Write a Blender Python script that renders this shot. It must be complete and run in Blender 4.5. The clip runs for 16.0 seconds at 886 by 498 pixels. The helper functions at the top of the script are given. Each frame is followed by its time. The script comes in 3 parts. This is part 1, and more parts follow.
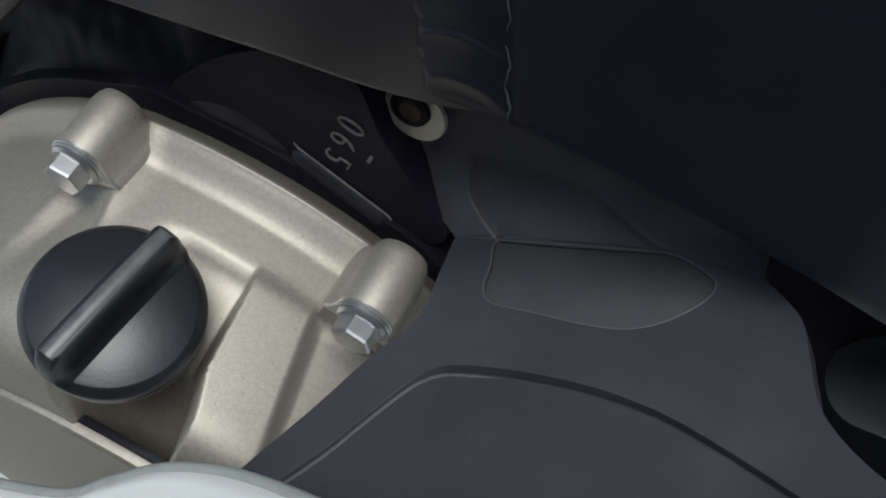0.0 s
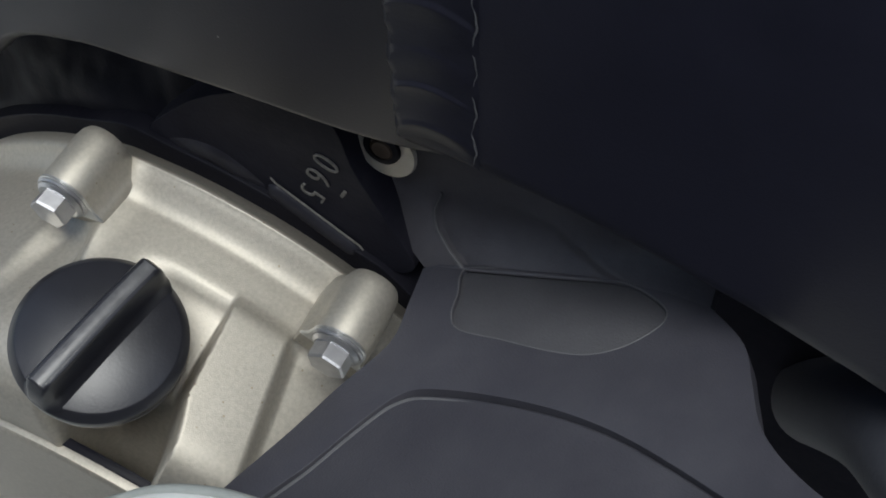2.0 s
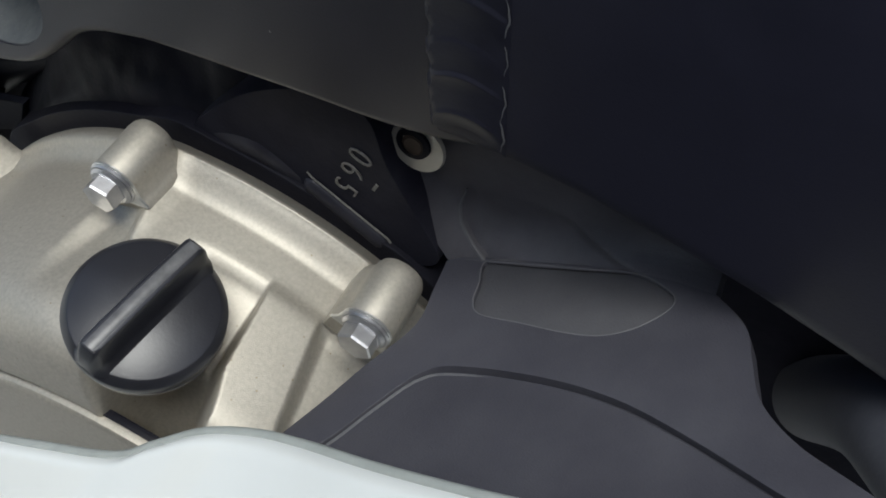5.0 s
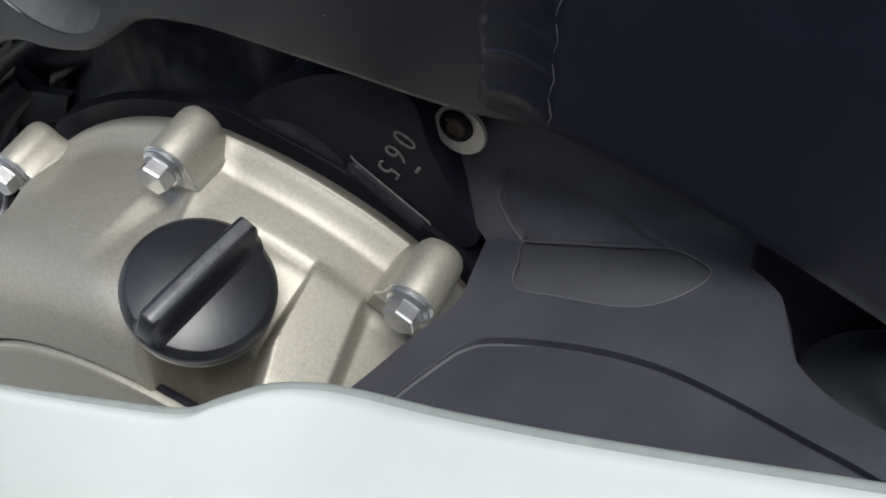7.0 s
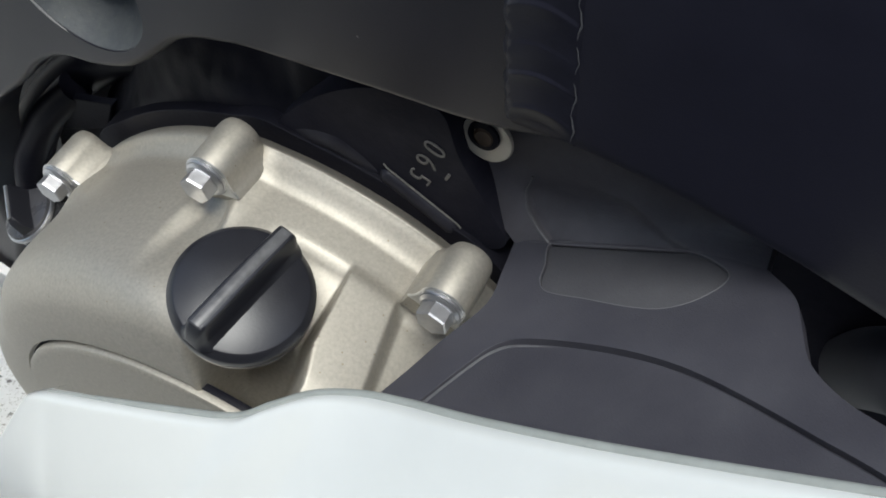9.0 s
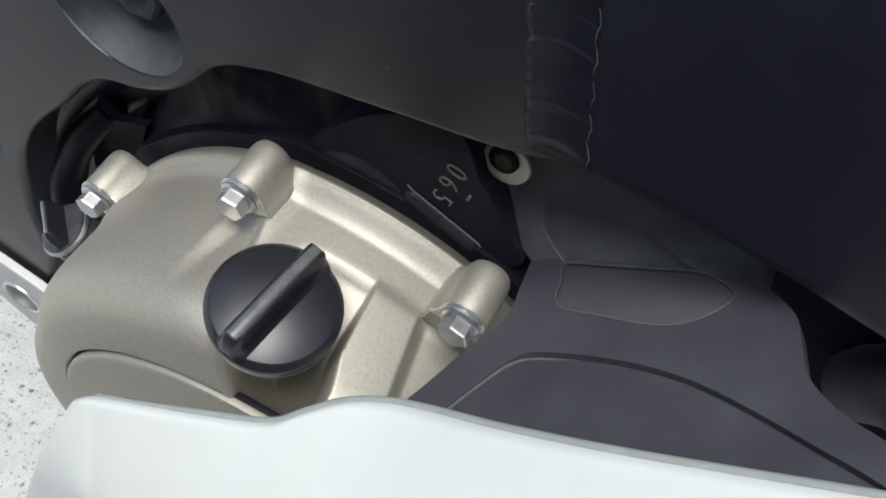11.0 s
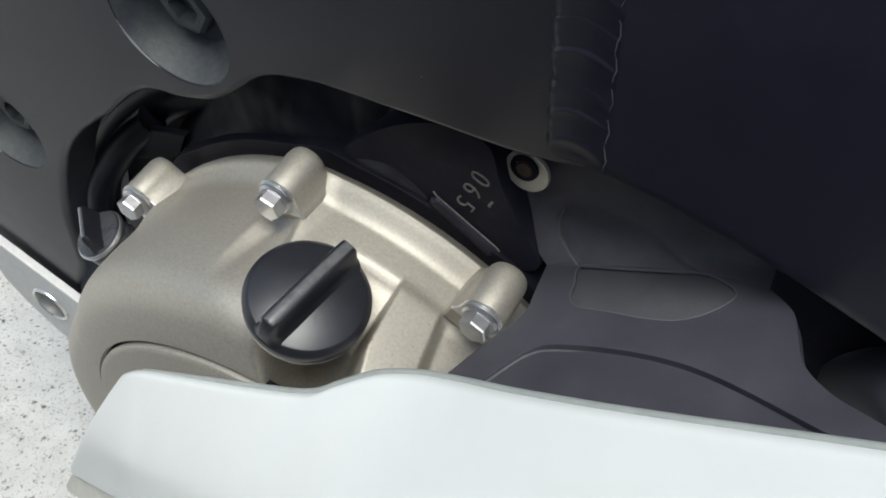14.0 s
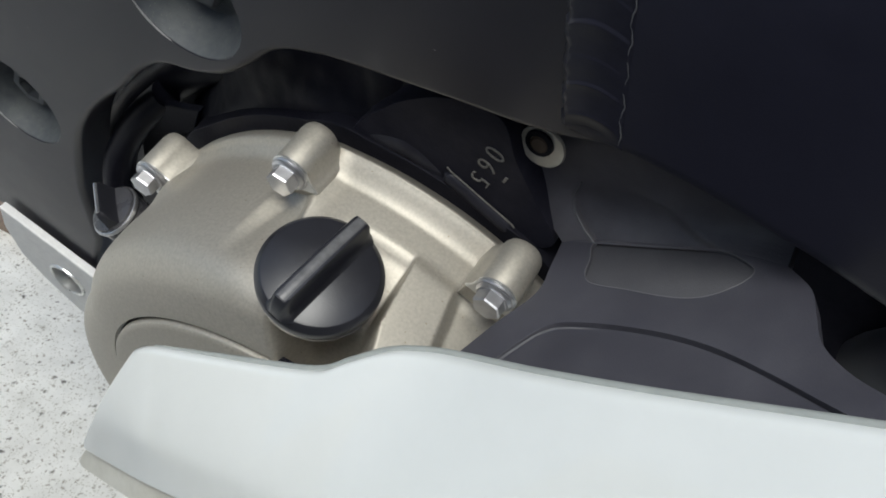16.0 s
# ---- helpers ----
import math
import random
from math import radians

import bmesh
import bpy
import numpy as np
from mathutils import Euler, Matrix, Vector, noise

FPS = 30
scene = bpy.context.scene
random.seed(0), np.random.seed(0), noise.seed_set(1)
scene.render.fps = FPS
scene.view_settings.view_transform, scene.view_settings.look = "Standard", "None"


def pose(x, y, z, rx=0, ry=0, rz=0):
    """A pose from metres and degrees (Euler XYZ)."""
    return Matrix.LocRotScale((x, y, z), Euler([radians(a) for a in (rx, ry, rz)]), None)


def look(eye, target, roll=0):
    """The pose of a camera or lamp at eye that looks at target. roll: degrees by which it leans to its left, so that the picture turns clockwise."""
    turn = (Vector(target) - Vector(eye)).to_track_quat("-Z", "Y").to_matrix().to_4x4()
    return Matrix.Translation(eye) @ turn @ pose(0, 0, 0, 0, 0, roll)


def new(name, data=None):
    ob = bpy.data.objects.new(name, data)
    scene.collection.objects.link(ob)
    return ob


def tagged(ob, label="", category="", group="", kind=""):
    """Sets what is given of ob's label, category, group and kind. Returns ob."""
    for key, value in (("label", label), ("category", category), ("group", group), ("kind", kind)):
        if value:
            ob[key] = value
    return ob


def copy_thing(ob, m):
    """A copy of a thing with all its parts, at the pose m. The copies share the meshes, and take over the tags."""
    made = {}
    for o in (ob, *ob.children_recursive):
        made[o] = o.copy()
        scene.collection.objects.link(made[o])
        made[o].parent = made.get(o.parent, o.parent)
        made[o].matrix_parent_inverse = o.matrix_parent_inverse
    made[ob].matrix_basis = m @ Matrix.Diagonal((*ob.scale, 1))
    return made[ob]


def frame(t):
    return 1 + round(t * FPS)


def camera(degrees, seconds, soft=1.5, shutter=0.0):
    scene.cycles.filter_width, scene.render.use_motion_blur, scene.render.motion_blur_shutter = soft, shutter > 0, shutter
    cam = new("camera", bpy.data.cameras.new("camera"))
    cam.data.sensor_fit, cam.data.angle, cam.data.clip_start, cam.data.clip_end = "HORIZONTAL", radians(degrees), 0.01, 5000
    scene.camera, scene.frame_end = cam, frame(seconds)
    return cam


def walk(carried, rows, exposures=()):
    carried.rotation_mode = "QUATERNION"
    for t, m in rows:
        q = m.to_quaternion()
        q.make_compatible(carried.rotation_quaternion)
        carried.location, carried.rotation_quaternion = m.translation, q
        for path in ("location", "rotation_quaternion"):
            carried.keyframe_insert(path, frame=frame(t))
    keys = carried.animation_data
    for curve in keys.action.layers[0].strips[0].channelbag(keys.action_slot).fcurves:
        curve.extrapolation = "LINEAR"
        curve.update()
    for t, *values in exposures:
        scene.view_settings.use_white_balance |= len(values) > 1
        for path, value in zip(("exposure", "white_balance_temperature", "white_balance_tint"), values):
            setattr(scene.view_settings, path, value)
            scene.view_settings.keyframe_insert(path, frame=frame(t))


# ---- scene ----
cam = camera(45.0, 16.0, soft=1.8)
PATH = [
    (0.0, (0.13437, -0.13189, 0.18789), (-0.00880, 0.19807, -0.15943), 5.65),
    (0.5, (0.14119, -0.11544, 0.17402), (-0.00570, 0.21458, -0.17169), 4.71),
    (1.0, (0.13539, -0.13553, 0.18666), (0.01459, 0.20950, -0.15447), 8.49),
    (1.5, (0.13726, -0.13825, 0.19770), (0.01266, 0.19823, -0.15052), 7.19),
    (2.0, (0.13568, -0.13985, 0.20001), (0.00566, 0.20187, -0.14106), 7.23),
    (2.5, (0.13652, -0.14662, 0.20222), (0.00422, 0.20072, -0.13223), 8.10),
    (3.0, (0.14087, -0.15332, 0.19746), (0.00181, 0.20205, -0.12561), 8.09),
    (3.5, (0.13775, -0.15641, 0.20255), (0.00398, 0.19598, -0.12597), 8.34),
    (6.0, (0.14376, -0.16673, 0.20226), (-0.00204, 0.18362, -0.12332), 8.20),
    (6.5, (0.13988, -0.17288, 0.20226), (-0.00247, 0.18037, -0.12171), 8.20),
    (7.0, (0.13996, -0.17599, 0.20154), (-0.00588, 0.17729, -0.12083), 8.00),
    (7.5, (0.13868, -0.17839, 0.20573), (-0.00761, 0.17146, -0.12017), 7.67),
    (8.0, (0.14013, -0.18064, 0.20731), (-0.01052, 0.16775, -0.11816), 7.09),
    (8.5, (0.14113, -0.17800, 0.21135), (-0.01313, 0.16356, -0.11961), 6.00),
    (9.0, (0.14111, -0.18097, 0.21468), (-0.01334, 0.16009, -0.11672), 5.94),
    (11.5, (0.14624, -0.19815, 0.22621), (-0.01949, 0.14677, -0.09560), 6.13),
    (12.0, (0.14981, -0.20305, 0.22624), (-0.02038, 0.14477, -0.09007), 6.47),
    (12.5, (0.15279, -0.20085, 0.22701), (-0.02091, 0.14362, -0.09106), 6.19),
    (13.0, (0.15480, -0.20715, 0.22993), (-0.01930, 0.13958, -0.08545), 6.44),
    (13.5, (0.15253, -0.21605, 0.23241), (-0.01734, 0.13519, -0.08027), 7.12),
    (14.0, (0.15034, -0.21754, 0.22930), (-0.02027, 0.13511, -0.08140), 7.08),
    (14.5, (0.14828, -0.22234, 0.22220), (-0.02124, 0.13325, -0.08573), 7.92),
    (15.0, (0.14860, -0.22172, 0.22171), (-0.02210, 0.13196, -0.08776), 7.83),
    (15.5, (0.14875, -0.21754, 0.22539), (-0.02236, 0.12945, -0.09134), 7.01),
    (16.0, (0.15086, -0.21452, 0.22731), (-0.02354, 0.12797, -0.09251), 6.47),
]
walk(cam, [(t, look(eye, target, roll)) for t, eye, target, roll in PATH],
     exposures=[(0, -0.32, 6100, 5), (0.5, -0.20, 6100, 5), (2, -0.13, 6150, 5), (3.5, -0.06, 6200, 5), (6, 0.12, 6250, 5), (9, 0.19, 6250, 5), (11.5, 0.26, 6250, 5), (13.6, 0.29, 6300, 5), (14.0, 0.21, 6300, 5), (14.5, 0.08, 6300, 5), (16, 0.04, 6300, 5)])

# ---- world and light ----
world = bpy.data.worlds.new("sky")
scene.world = world
world.use_nodes = True
nt = world.node_tree
sky = nt.nodes.new("ShaderNodeTexSky")
sky.sky_type = 'NISHITA'
sky.sun_disc = False
sky.sun_elevation = radians(64.0)
sky.sun_rotation = radians(161)
sky.dust_density = 2.5
sky.ozone_density = 0.6
nt.links.new(sky.outputs[0], nt.nodes["Background"].inputs[0])
nt.nodes["Background"].inputs[1].default_value = 0.12
sun = new("sun", bpy.data.lights.new("sun", 'SUN'))
sun.data.energy = 2.5
sun.data.angle = radians(32)
sun.data.color = (1.0, 0.97, 0.93)
sun.matrix_basis = look((0.16, -0.46, 1.0), (0, 0, 0))

# ---- materials ----
def mat(name, c1, c2=None, rough=0.5, metal=0.0, scale=200.0, bump=0.0, bscale=900.0, spec=0.5, coat=0.0, speck=None, rvar=0.1):
    """c1 to c2 by noise at two scales, with a fine bump; speck: (colour, scale, share) of dark or light grains."""
    m = bpy.data.materials.new(name)
    m.use_nodes = True
    t = m.node_tree
    b = t.nodes["Principled BSDF"]
    b.inputs["Roughness"].default_value = rough
    b.inputs["Metallic"].default_value = metal
    b.inputs["Specular IOR Level"].default_value = spec
    b.inputs["Coat Weight"].default_value = coat
    b.inputs["Coat Roughness"].default_value = 0.05
    co = t.nodes.new("ShaderNodeTexCoord")
    geo = co.outputs["Object"]
    n1 = t.nodes.new("ShaderNodeTexNoise")
    n1.inputs["Scale"].default_value = scale
    n1.inputs["Detail"].default_value = 6
    n1.inputs["Roughness"].default_value = 0.65
    t.links.new(geo, n1.inputs["Vector"])
    ramp = t.nodes.new("ShaderNodeValToRGB")
    ramp.color_ramp.elements[0].position, ramp.color_ramp.elements[1].position = 0.3, 0.7
    ramp.color_ramp.elements[0].color = (*c1, 1)
    ramp.color_ramp.elements[1].color = (*(c2 or [min(1, v * 1.25) for v in c1]), 1)
    t.links.new(n1.outputs["Fac"], ramp.inputs["Fac"])
    col = ramp.outputs["Color"]
    if speck:
        v = t.nodes.new("ShaderNodeTexVoronoi")
        v.inputs["Scale"].default_value = speck[1]
        t.links.new(geo, v.inputs["Vector"])
        lt = t.nodes.new("ShaderNodeMath")
        lt.operation = 'LESS_THAN'
        lt.inputs[1].default_value = speck[2]
        t.links.new(v.outputs["Distance"], lt.inputs[0])
        sep = t.nodes.new("ShaderNodeSeparateColor")
        t.links.new(v.outputs["Color"], sep.inputs[0])
        pick = t.nodes.new("ShaderNodeMath")
        pick.operation = 'LESS_THAN'
        pick.inputs[1].default_value = speck[3] if len(speck) > 3 else 0.5
        t.links.new(sep.outputs[0], pick.inputs[0])
        mul = t.nodes.new("ShaderNodeMath")
        mul.operation = 'MULTIPLY'
        t.links.new(lt.outputs[0], mul.inputs[0])
        t.links.new(pick.outputs[0], mul.inputs[1])
        mix = t.nodes.new("ShaderNodeMix")
        mix.data_type = 'RGBA'
        t.links.new(mul.outputs[0], mix.inputs[0])
        t.links.new(col, mix.inputs[6])
        mix.inputs[7].default_value = (*speck[0], 1)
        col = mix.outputs[2]
    t.links.new(col, b.inputs["Base Color"])
    rr = t.nodes.new("ShaderNodeMapRange")
    rr.inputs["To Min"].default_value = max(0.02, rough - rvar)
    rr.inputs["To Max"].default_value = min(1.0, rough + rvar)
    t.links.new(n1.outputs["Fac"], rr.inputs["Value"])
    t.links.new(rr.outputs[0], b.inputs["Roughness"])
    if bump:
        n2 = t.nodes.new("ShaderNodeTexNoise")
        n2.inputs["Scale"].default_value = bscale
        n2.inputs["Detail"].default_value = 3
        t.links.new(geo, n2.inputs["Vector"])
        bp = t.nodes.new("ShaderNodeBump")
        bp.inputs["Strength"].default_value = bump
        bp.inputs["Distance"].default_value = 0.0004
        t.links.new(n2.outputs["Fac"], bp.inputs["Height"])
        t.links.new(bp.outputs["Normal"], b.inputs["Normal"])
    return m


M_COVER = mat("champagne_cast_paint", (0.425, 0.398, 0.343), (0.55, 0.518, 0.452), 0.54, 0.66, 900, 0.16, 3000, speck=((0.36, 0.31, 0.23), 600, 0.16, 0.05))
M_STEEL = mat("zinc_plated_steel", (0.52, 0.52, 0.54), (0.66, 0.66, 0.67), 0.37, 0.9, 300, 0.1)
M_ALU = mat("machined_aluminium", (0.74, 0.74, 0.72), (0.85, 0.85, 0.83), 0.3, 0.85, 300, 0.1)
M_SILVER = mat("silver_painted_metal", (0.58, 0.58, 0.58), (0.68, 0.68, 0.67), 0.5, 0.2, 300, 0.1)
M_CAP = mat("black_moulded_nylon", (0.016, 0.0165, 0.021), (0.023, 0.0235, 0.029), 0.33, 0, 120, 0.08, 1500, spec=0.65, rvar=0.04)
M_WORN = mat("worn_nylon", (0.075, 0.075, 0.079), (0.135, 0.135, 0.14), 0.32, 0, 300, 0.1)
M_RUST = mat("rusty_steel", (0.05, 0.034, 0.024), (0.09, 0.06, 0.04), 0.6, 0.2, 300, 0.2)
M_CASE = mat("satin_black_casting", (0.017, 0.017, 0.0255), (0.030, 0.030, 0.0405), 0.36, 0, 90, 0.2, 900, spec=0.04)
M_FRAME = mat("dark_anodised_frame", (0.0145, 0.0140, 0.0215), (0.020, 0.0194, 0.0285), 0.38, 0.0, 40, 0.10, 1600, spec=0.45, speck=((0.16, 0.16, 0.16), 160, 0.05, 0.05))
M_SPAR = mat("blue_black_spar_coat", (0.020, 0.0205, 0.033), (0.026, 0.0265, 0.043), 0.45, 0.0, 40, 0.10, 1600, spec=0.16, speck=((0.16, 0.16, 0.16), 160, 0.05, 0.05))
M_WELD = mat("dark_weld_bead", (0.015, 0.0155, 0.025), (0.021, 0.0215, 0.033), 0.40, 0.0, 300, 0.08, 900, spec=0.3)
M_PLAST = mat("grey_black_plastic", (0.047, 0.0465, 0.059), (0.078, 0.0775, 0.092), 0.5, 0, 32, 0.3, 2200)
M_DUSTY = mat("dusty_plastic_pad", (0.068, 0.0675, 0.076), (0.094, 0.0935, 0.102), 0.6, 0, 70, 0.3, 1800)
M_WHITE = mat("white_gloss_paint", (0.688, 0.708, 0.682), (0.728, 0.748, 0.722), 0.12, 0, 30, 0.0, coat=0.5, rvar=0.03)
M_TRIM = mat("raw_white_plastic", (0.28, 0.30, 0.28), (0.35, 0.37, 0.35), 0.45, 0, 200, 0.1)
M_LIP = mat("raw_beige_plastic", (0.50, 0.49, 0.43), (0.58, 0.57, 0.51), 0.5, 0, 200, 0.1)
M_PLUG = mat("grey_gloss_plug", (0.055, 0.055, 0.062), (0.085, 0.085, 0.092), 0.28, 0.1, 120)
M_WALL = mat("shade_wall_dark", (0.055, 0.056, 0.06), (0.085, 0.086, 0.09), 0.9, 0, 12, 0.5, 200)
# Darker copy of the casting black; the gap's shade is in its colour.
M_PIT = mat("shaded_dusty_casting", (0.006, 0.006, 0.0105), (0.017, 0.017, 0.0235), 0.5, 0, 55, 0.3, 700, spec=0.12)
# Lighter copy of the casting black, with the rib's light put in.
M_FLANGE = mat("lit_black_casting", (0.018, 0.018, 0.026), (0.042, 0.042, 0.052), 0.4, 0, 70, 0.2, 900, spec=0.25)
M_RUBBER = mat("black_rubber", (0.0065, 0.0065, 0.011), (0.012, 0.012, 0.018), 0.42, 0, 90, 0.2, spec=0.10)
M_GAPSHADE = mat("gap_shade_black", (0.018, 0.018, 0.027), (0.028, 0.028, 0.039), 0.9, 0, 200, 0.2, spec=0.05)
# Dusty plastic, lightened to make up for the shade under the spar.
M_WALLDUSTLIT = mat("dusty_plastic_lightened", (0.073, 0.0705, 0.082), (0.116, 0.1125, 0.126), 0.55, 0, 60, 0.3, 1800)
M_HOSE = mat("dull_hose_rubber", (0.046, 0.049, 0.063), (0.072, 0.076, 0.092), 0.6, 0, 120, 0.2)
M_WOOD = mat("weathered_brown_wood", (0.16, 0.12, 0.09), (0.26, 0.20, 0.155), 0.8, 0, 60, 0.5, 400)
# Pale edge colour for dust and for highlights on moulded edges.
M_RIM = mat("edge_dust_and_highlight", (0.095, 0.095, 0.102), (0.135, 0.135, 0.142), 0.6, 0, 300)
M_RIMGLINT = mat("pale_rim_glint", (0.22, 0.22, 0.22), (0.34, 0.34, 0.33), 0.5, 0.2, 300)
M_MARK = mat("worn_cast_letters", (0.12, 0.115, 0.105), (0.27, 0.26, 0.24), 0.6, 0, 900)
M_WASH = mat("pale_zinc_washer", (0.55, 0.52, 0.44), (0.66, 0.63, 0.55), 0.45, 0.3, 200)
M_DIRTSHADE = mat("dusty_metal_and_edge_shade", (0.048, 0.053, 0.064), (0.115, 0.124, 0.122), 0.6, 0.1, 75, 0.6, 500, speck=((0.17, 0.19, 0.14), 1700, 0.22, 0.10))
M_CONC = mat("pale_concrete", (0.60, 0.585, 0.535), (0.75, 0.735, 0.68), 0.9, 0, 34, 0.8, 420)
t = M_CONC.node_tree
shade = t.nodes["Principled BSDF"].inputs["Base Color"].links[0].from_socket
co = t.nodes.new("ShaderNodeTexCoord")
warp = t.nodes.new("ShaderNodeTexNoise")
warp.inputs["Scale"].default_value = 210
warp.inputs["Detail"].default_value = 3
t.links.new(co.outputs["Object"], warp.inputs["Vector"])
shift = t.nodes.new("ShaderNodeVectorMath")
shift.operation = 'MULTIPLY_ADD'
shift.inputs[1].default_value = (.007, .007, 0)
t.links.new(warp.outputs["Color"], shift.inputs[0])
t.links.new(co.outputs["Object"], shift.inputs[2])
# four sizes of grit, from fine sand to a few dark stones
for cells, near, share, tint in ((520, .34, .50, (0.66, 0.635, 0.58)), (260, .34, .30, (0.56, 0.54, 0.50)), (130, .24, .16, (0.34, 0.33, 0.31)), (62, .15, .14, (0.20, 0.19, 0.18))):
    v = t.nodes.new("ShaderNodeTexVoronoi")
    v.inputs["Scale"].default_value = cells
    t.links.new(shift.outputs[0], v.inputs["Vector"])
    soft = t.nodes.new("ShaderNodeMapRange")
    soft.inputs["From Min"].default_value, soft.inputs["From Max"].default_value = near * 1.3, near * .6
    t.links.new(v.outputs["Distance"], soft.inputs["Value"])
    sep = t.nodes.new("ShaderNodeSeparateColor")
    t.links.new(v.outputs["Color"], sep.inputs[0])
    pick = t.nodes.new("ShaderNodeMath")
    pick.operation = 'LESS_THAN'
    pick.inputs[1].default_value = share
    t.links.new(sep.outputs[0], pick.inputs[0])
    both = t.nodes.new("ShaderNodeMath")
    both.operation = 'MULTIPLY'
    t.links.new(soft.outputs[0], both.inputs[0])
    t.links.new(pick.outputs[0], both.inputs[1])
    mix = t.nodes.new("ShaderNodeMix")
    mix.data_type, mix.blend_type = 'RGBA', 'MULTIPLY'
    t.links.new(both.outputs[0], mix.inputs[0])
    t.links.new(shade, mix.inputs[6])
    mix.inputs[7].default_value = (*tint, 1)
    shade = mix.outputs[2]
t.links.new(shade, t.nodes["Principled BSDF"].inputs["Base Color"])

# ---- builders ----
B = pose(0, 0, 0, 15, 0, 0)   # the machine leans on its stand
BASE = {}


def thing(name, base=(0, 0, 0), **tags):
    e = new(name)
    e.matrix_basis = B @ Matrix.Translation(base)
    e.empty_display_size = 0.02
    BASE[e] = Vector(base)
    tagged(e, **tags)
    return e


def part(name, bm, material, parent=None, label="", smooth=True, base=None):
    """Links a bmesh in the machine's coordinates as one mesh object under a thing or a part."""
    root = parent
    while root is not None and root not in BASE:
        root = root.parent
    off = BASE[root] if root is not None else Vector(base or (0, 0, 0))
    bmesh.ops.translate(bm, verts=bm.verts, vec=-off)
    me = bpy.data.meshes.new(name)
    bm.normal_update()
    bm.to_mesh(me)
    bm.free()
    me.materials.append(material)
    if smooth:
        me.polygons.foreach_set("use_smooth", [True] * len(me.polygons))
        me.set_sharp_from_angle(angle=radians(38))
    ob = new(name, me)
    if parent is not None:
        ob.parent = parent
    else:
        ob.matrix_basis = B @ Matrix.Translation(off)
        BASE[ob] = off
    if label:
        ob["label"] = label
    return ob


def sstep(x, a, b):
    t = max(0.0, min(1.0, (x - a) / (b - a)))
    return t * t * (3 - 2 * t)


def spline(pts, n=8, closed=False):
    """A Catmull-Rom curve through a few points."""
    P = [Vector(p) for p in pts]
    out, m = [], len(P)
    segs = range(m if closed else m - 1)
    for i in segs:
        a = P[(i - 1) % m] if closed or i else P[0]
        b, c = P[i], P[(i + 1) % m]
        d = P[(i + 2) % m] if closed or i + 2 < m else P[-1]
        for k in range(n):
            t = k / n
            out.append(0.5 * ((2 * b) + (c - a) * t + (2 * a - 5 * b + 4 * c - d) * t * t + (3 * b - a - 3 * c + d) * t ** 3))
    if not closed:
        out.append(P[-1])
    return out


def frame_of(axis):
    z = Vector(axis).normalized()
    x = z.orthogonal().normalized() if abs(z.y) < 0.9 else Vector((1, 0, 0))
    x = (x - z * x.dot(z)).normalized()
    return x, z.cross(x), z


def lathe(profile, origin, axis, n=48):
    """Revolves (radius, height) pairs about an axis; ends with radius 0 are closed."""
    bm = bmesh.new()
    x, y, z = frame_of(axis)
    o = Vector(origin)
    rings = []
    for r, h in profile:
        if r < 1e-6:
            rings.append([bm.verts.new(o + z * h)])
        else:
            rings.append([bm.verts.new(o + z * h + (x * math.cos(a) + y * math.sin(a)) * r) for a in [2 * math.pi * k / n for k in range(n)]])
    for ra, rb in zip(rings, rings[1:]):
        for k in range(n):
            j = (k + 1) % n
            if len(ra) == 1 and len(rb) == 1:
                continue
            if len(ra) == 1:
                bm.faces.new((ra[0], rb[k], rb[j]))
            elif len(rb) == 1:
                bm.faces.new((ra[k], rb[0], ra[j]))
            else:
                bm.faces.new((ra[k], rb[k], rb[j], ra[j]))
    bmesh.ops.recalc_face_normals(bm, faces=bm.faces)
    return bm


def slab(outline, y0, y1, bevel=0.0, holes=(), sharp=None):
    """A plate in the x-z plane from y0 (outer) to y1 (inner), with round holes (x, z, r)."""
    bm = bmesh.new()
    loops = [[(p[0], p[1]) for p in outline]]
    for hx, hz, hr in holes:
        loops.append([(hx + hr * math.cos(2 * math.pi * k / 40), hz + hr * math.sin(2 * math.pi * k / 40)) for k in range(40)])
    edges = []
    for lp in loops:
        vs = [bm.verts.new((x, y0, z)) for x, z in lp]
        edges += [bm.edges.new((vs[i], vs[(i + 1) % len(vs)])) for i in range(len(vs))]
    bmesh.ops.triangle_fill(bm, use_beauty=True, use_dissolve=False, edges=edges, normal=(0, -1, 0))
    faces = list(bm.faces)
    ext = bmesh.ops.extrude_face_region(bm, geom=faces)
    bmesh.ops.translate(bm, verts=[g for g in ext["geom"] if isinstance(g, bmesh.types.BMVert)], vec=(0, y1 - y0, 0))
    bmesh.ops.recalc_face_normals(bm, faces=bm.faces)
    if bevel:
        rim = [e for e in bm.edges if e.is_manifold and e.calc_face_angle(0) > 1.0 and all(abs(v.co.y - y0) < 1e-6 for v in e.verts)]
        rim = [e for e in rim if sharp is None or not all(sharp(v.co) for v in e.verts)]
        bmesh.ops.bevel(bm, geom=rim, offset=bevel, segments=6, profile=0.5, affect='EDGES', clamp_overlap=True)
    return bm


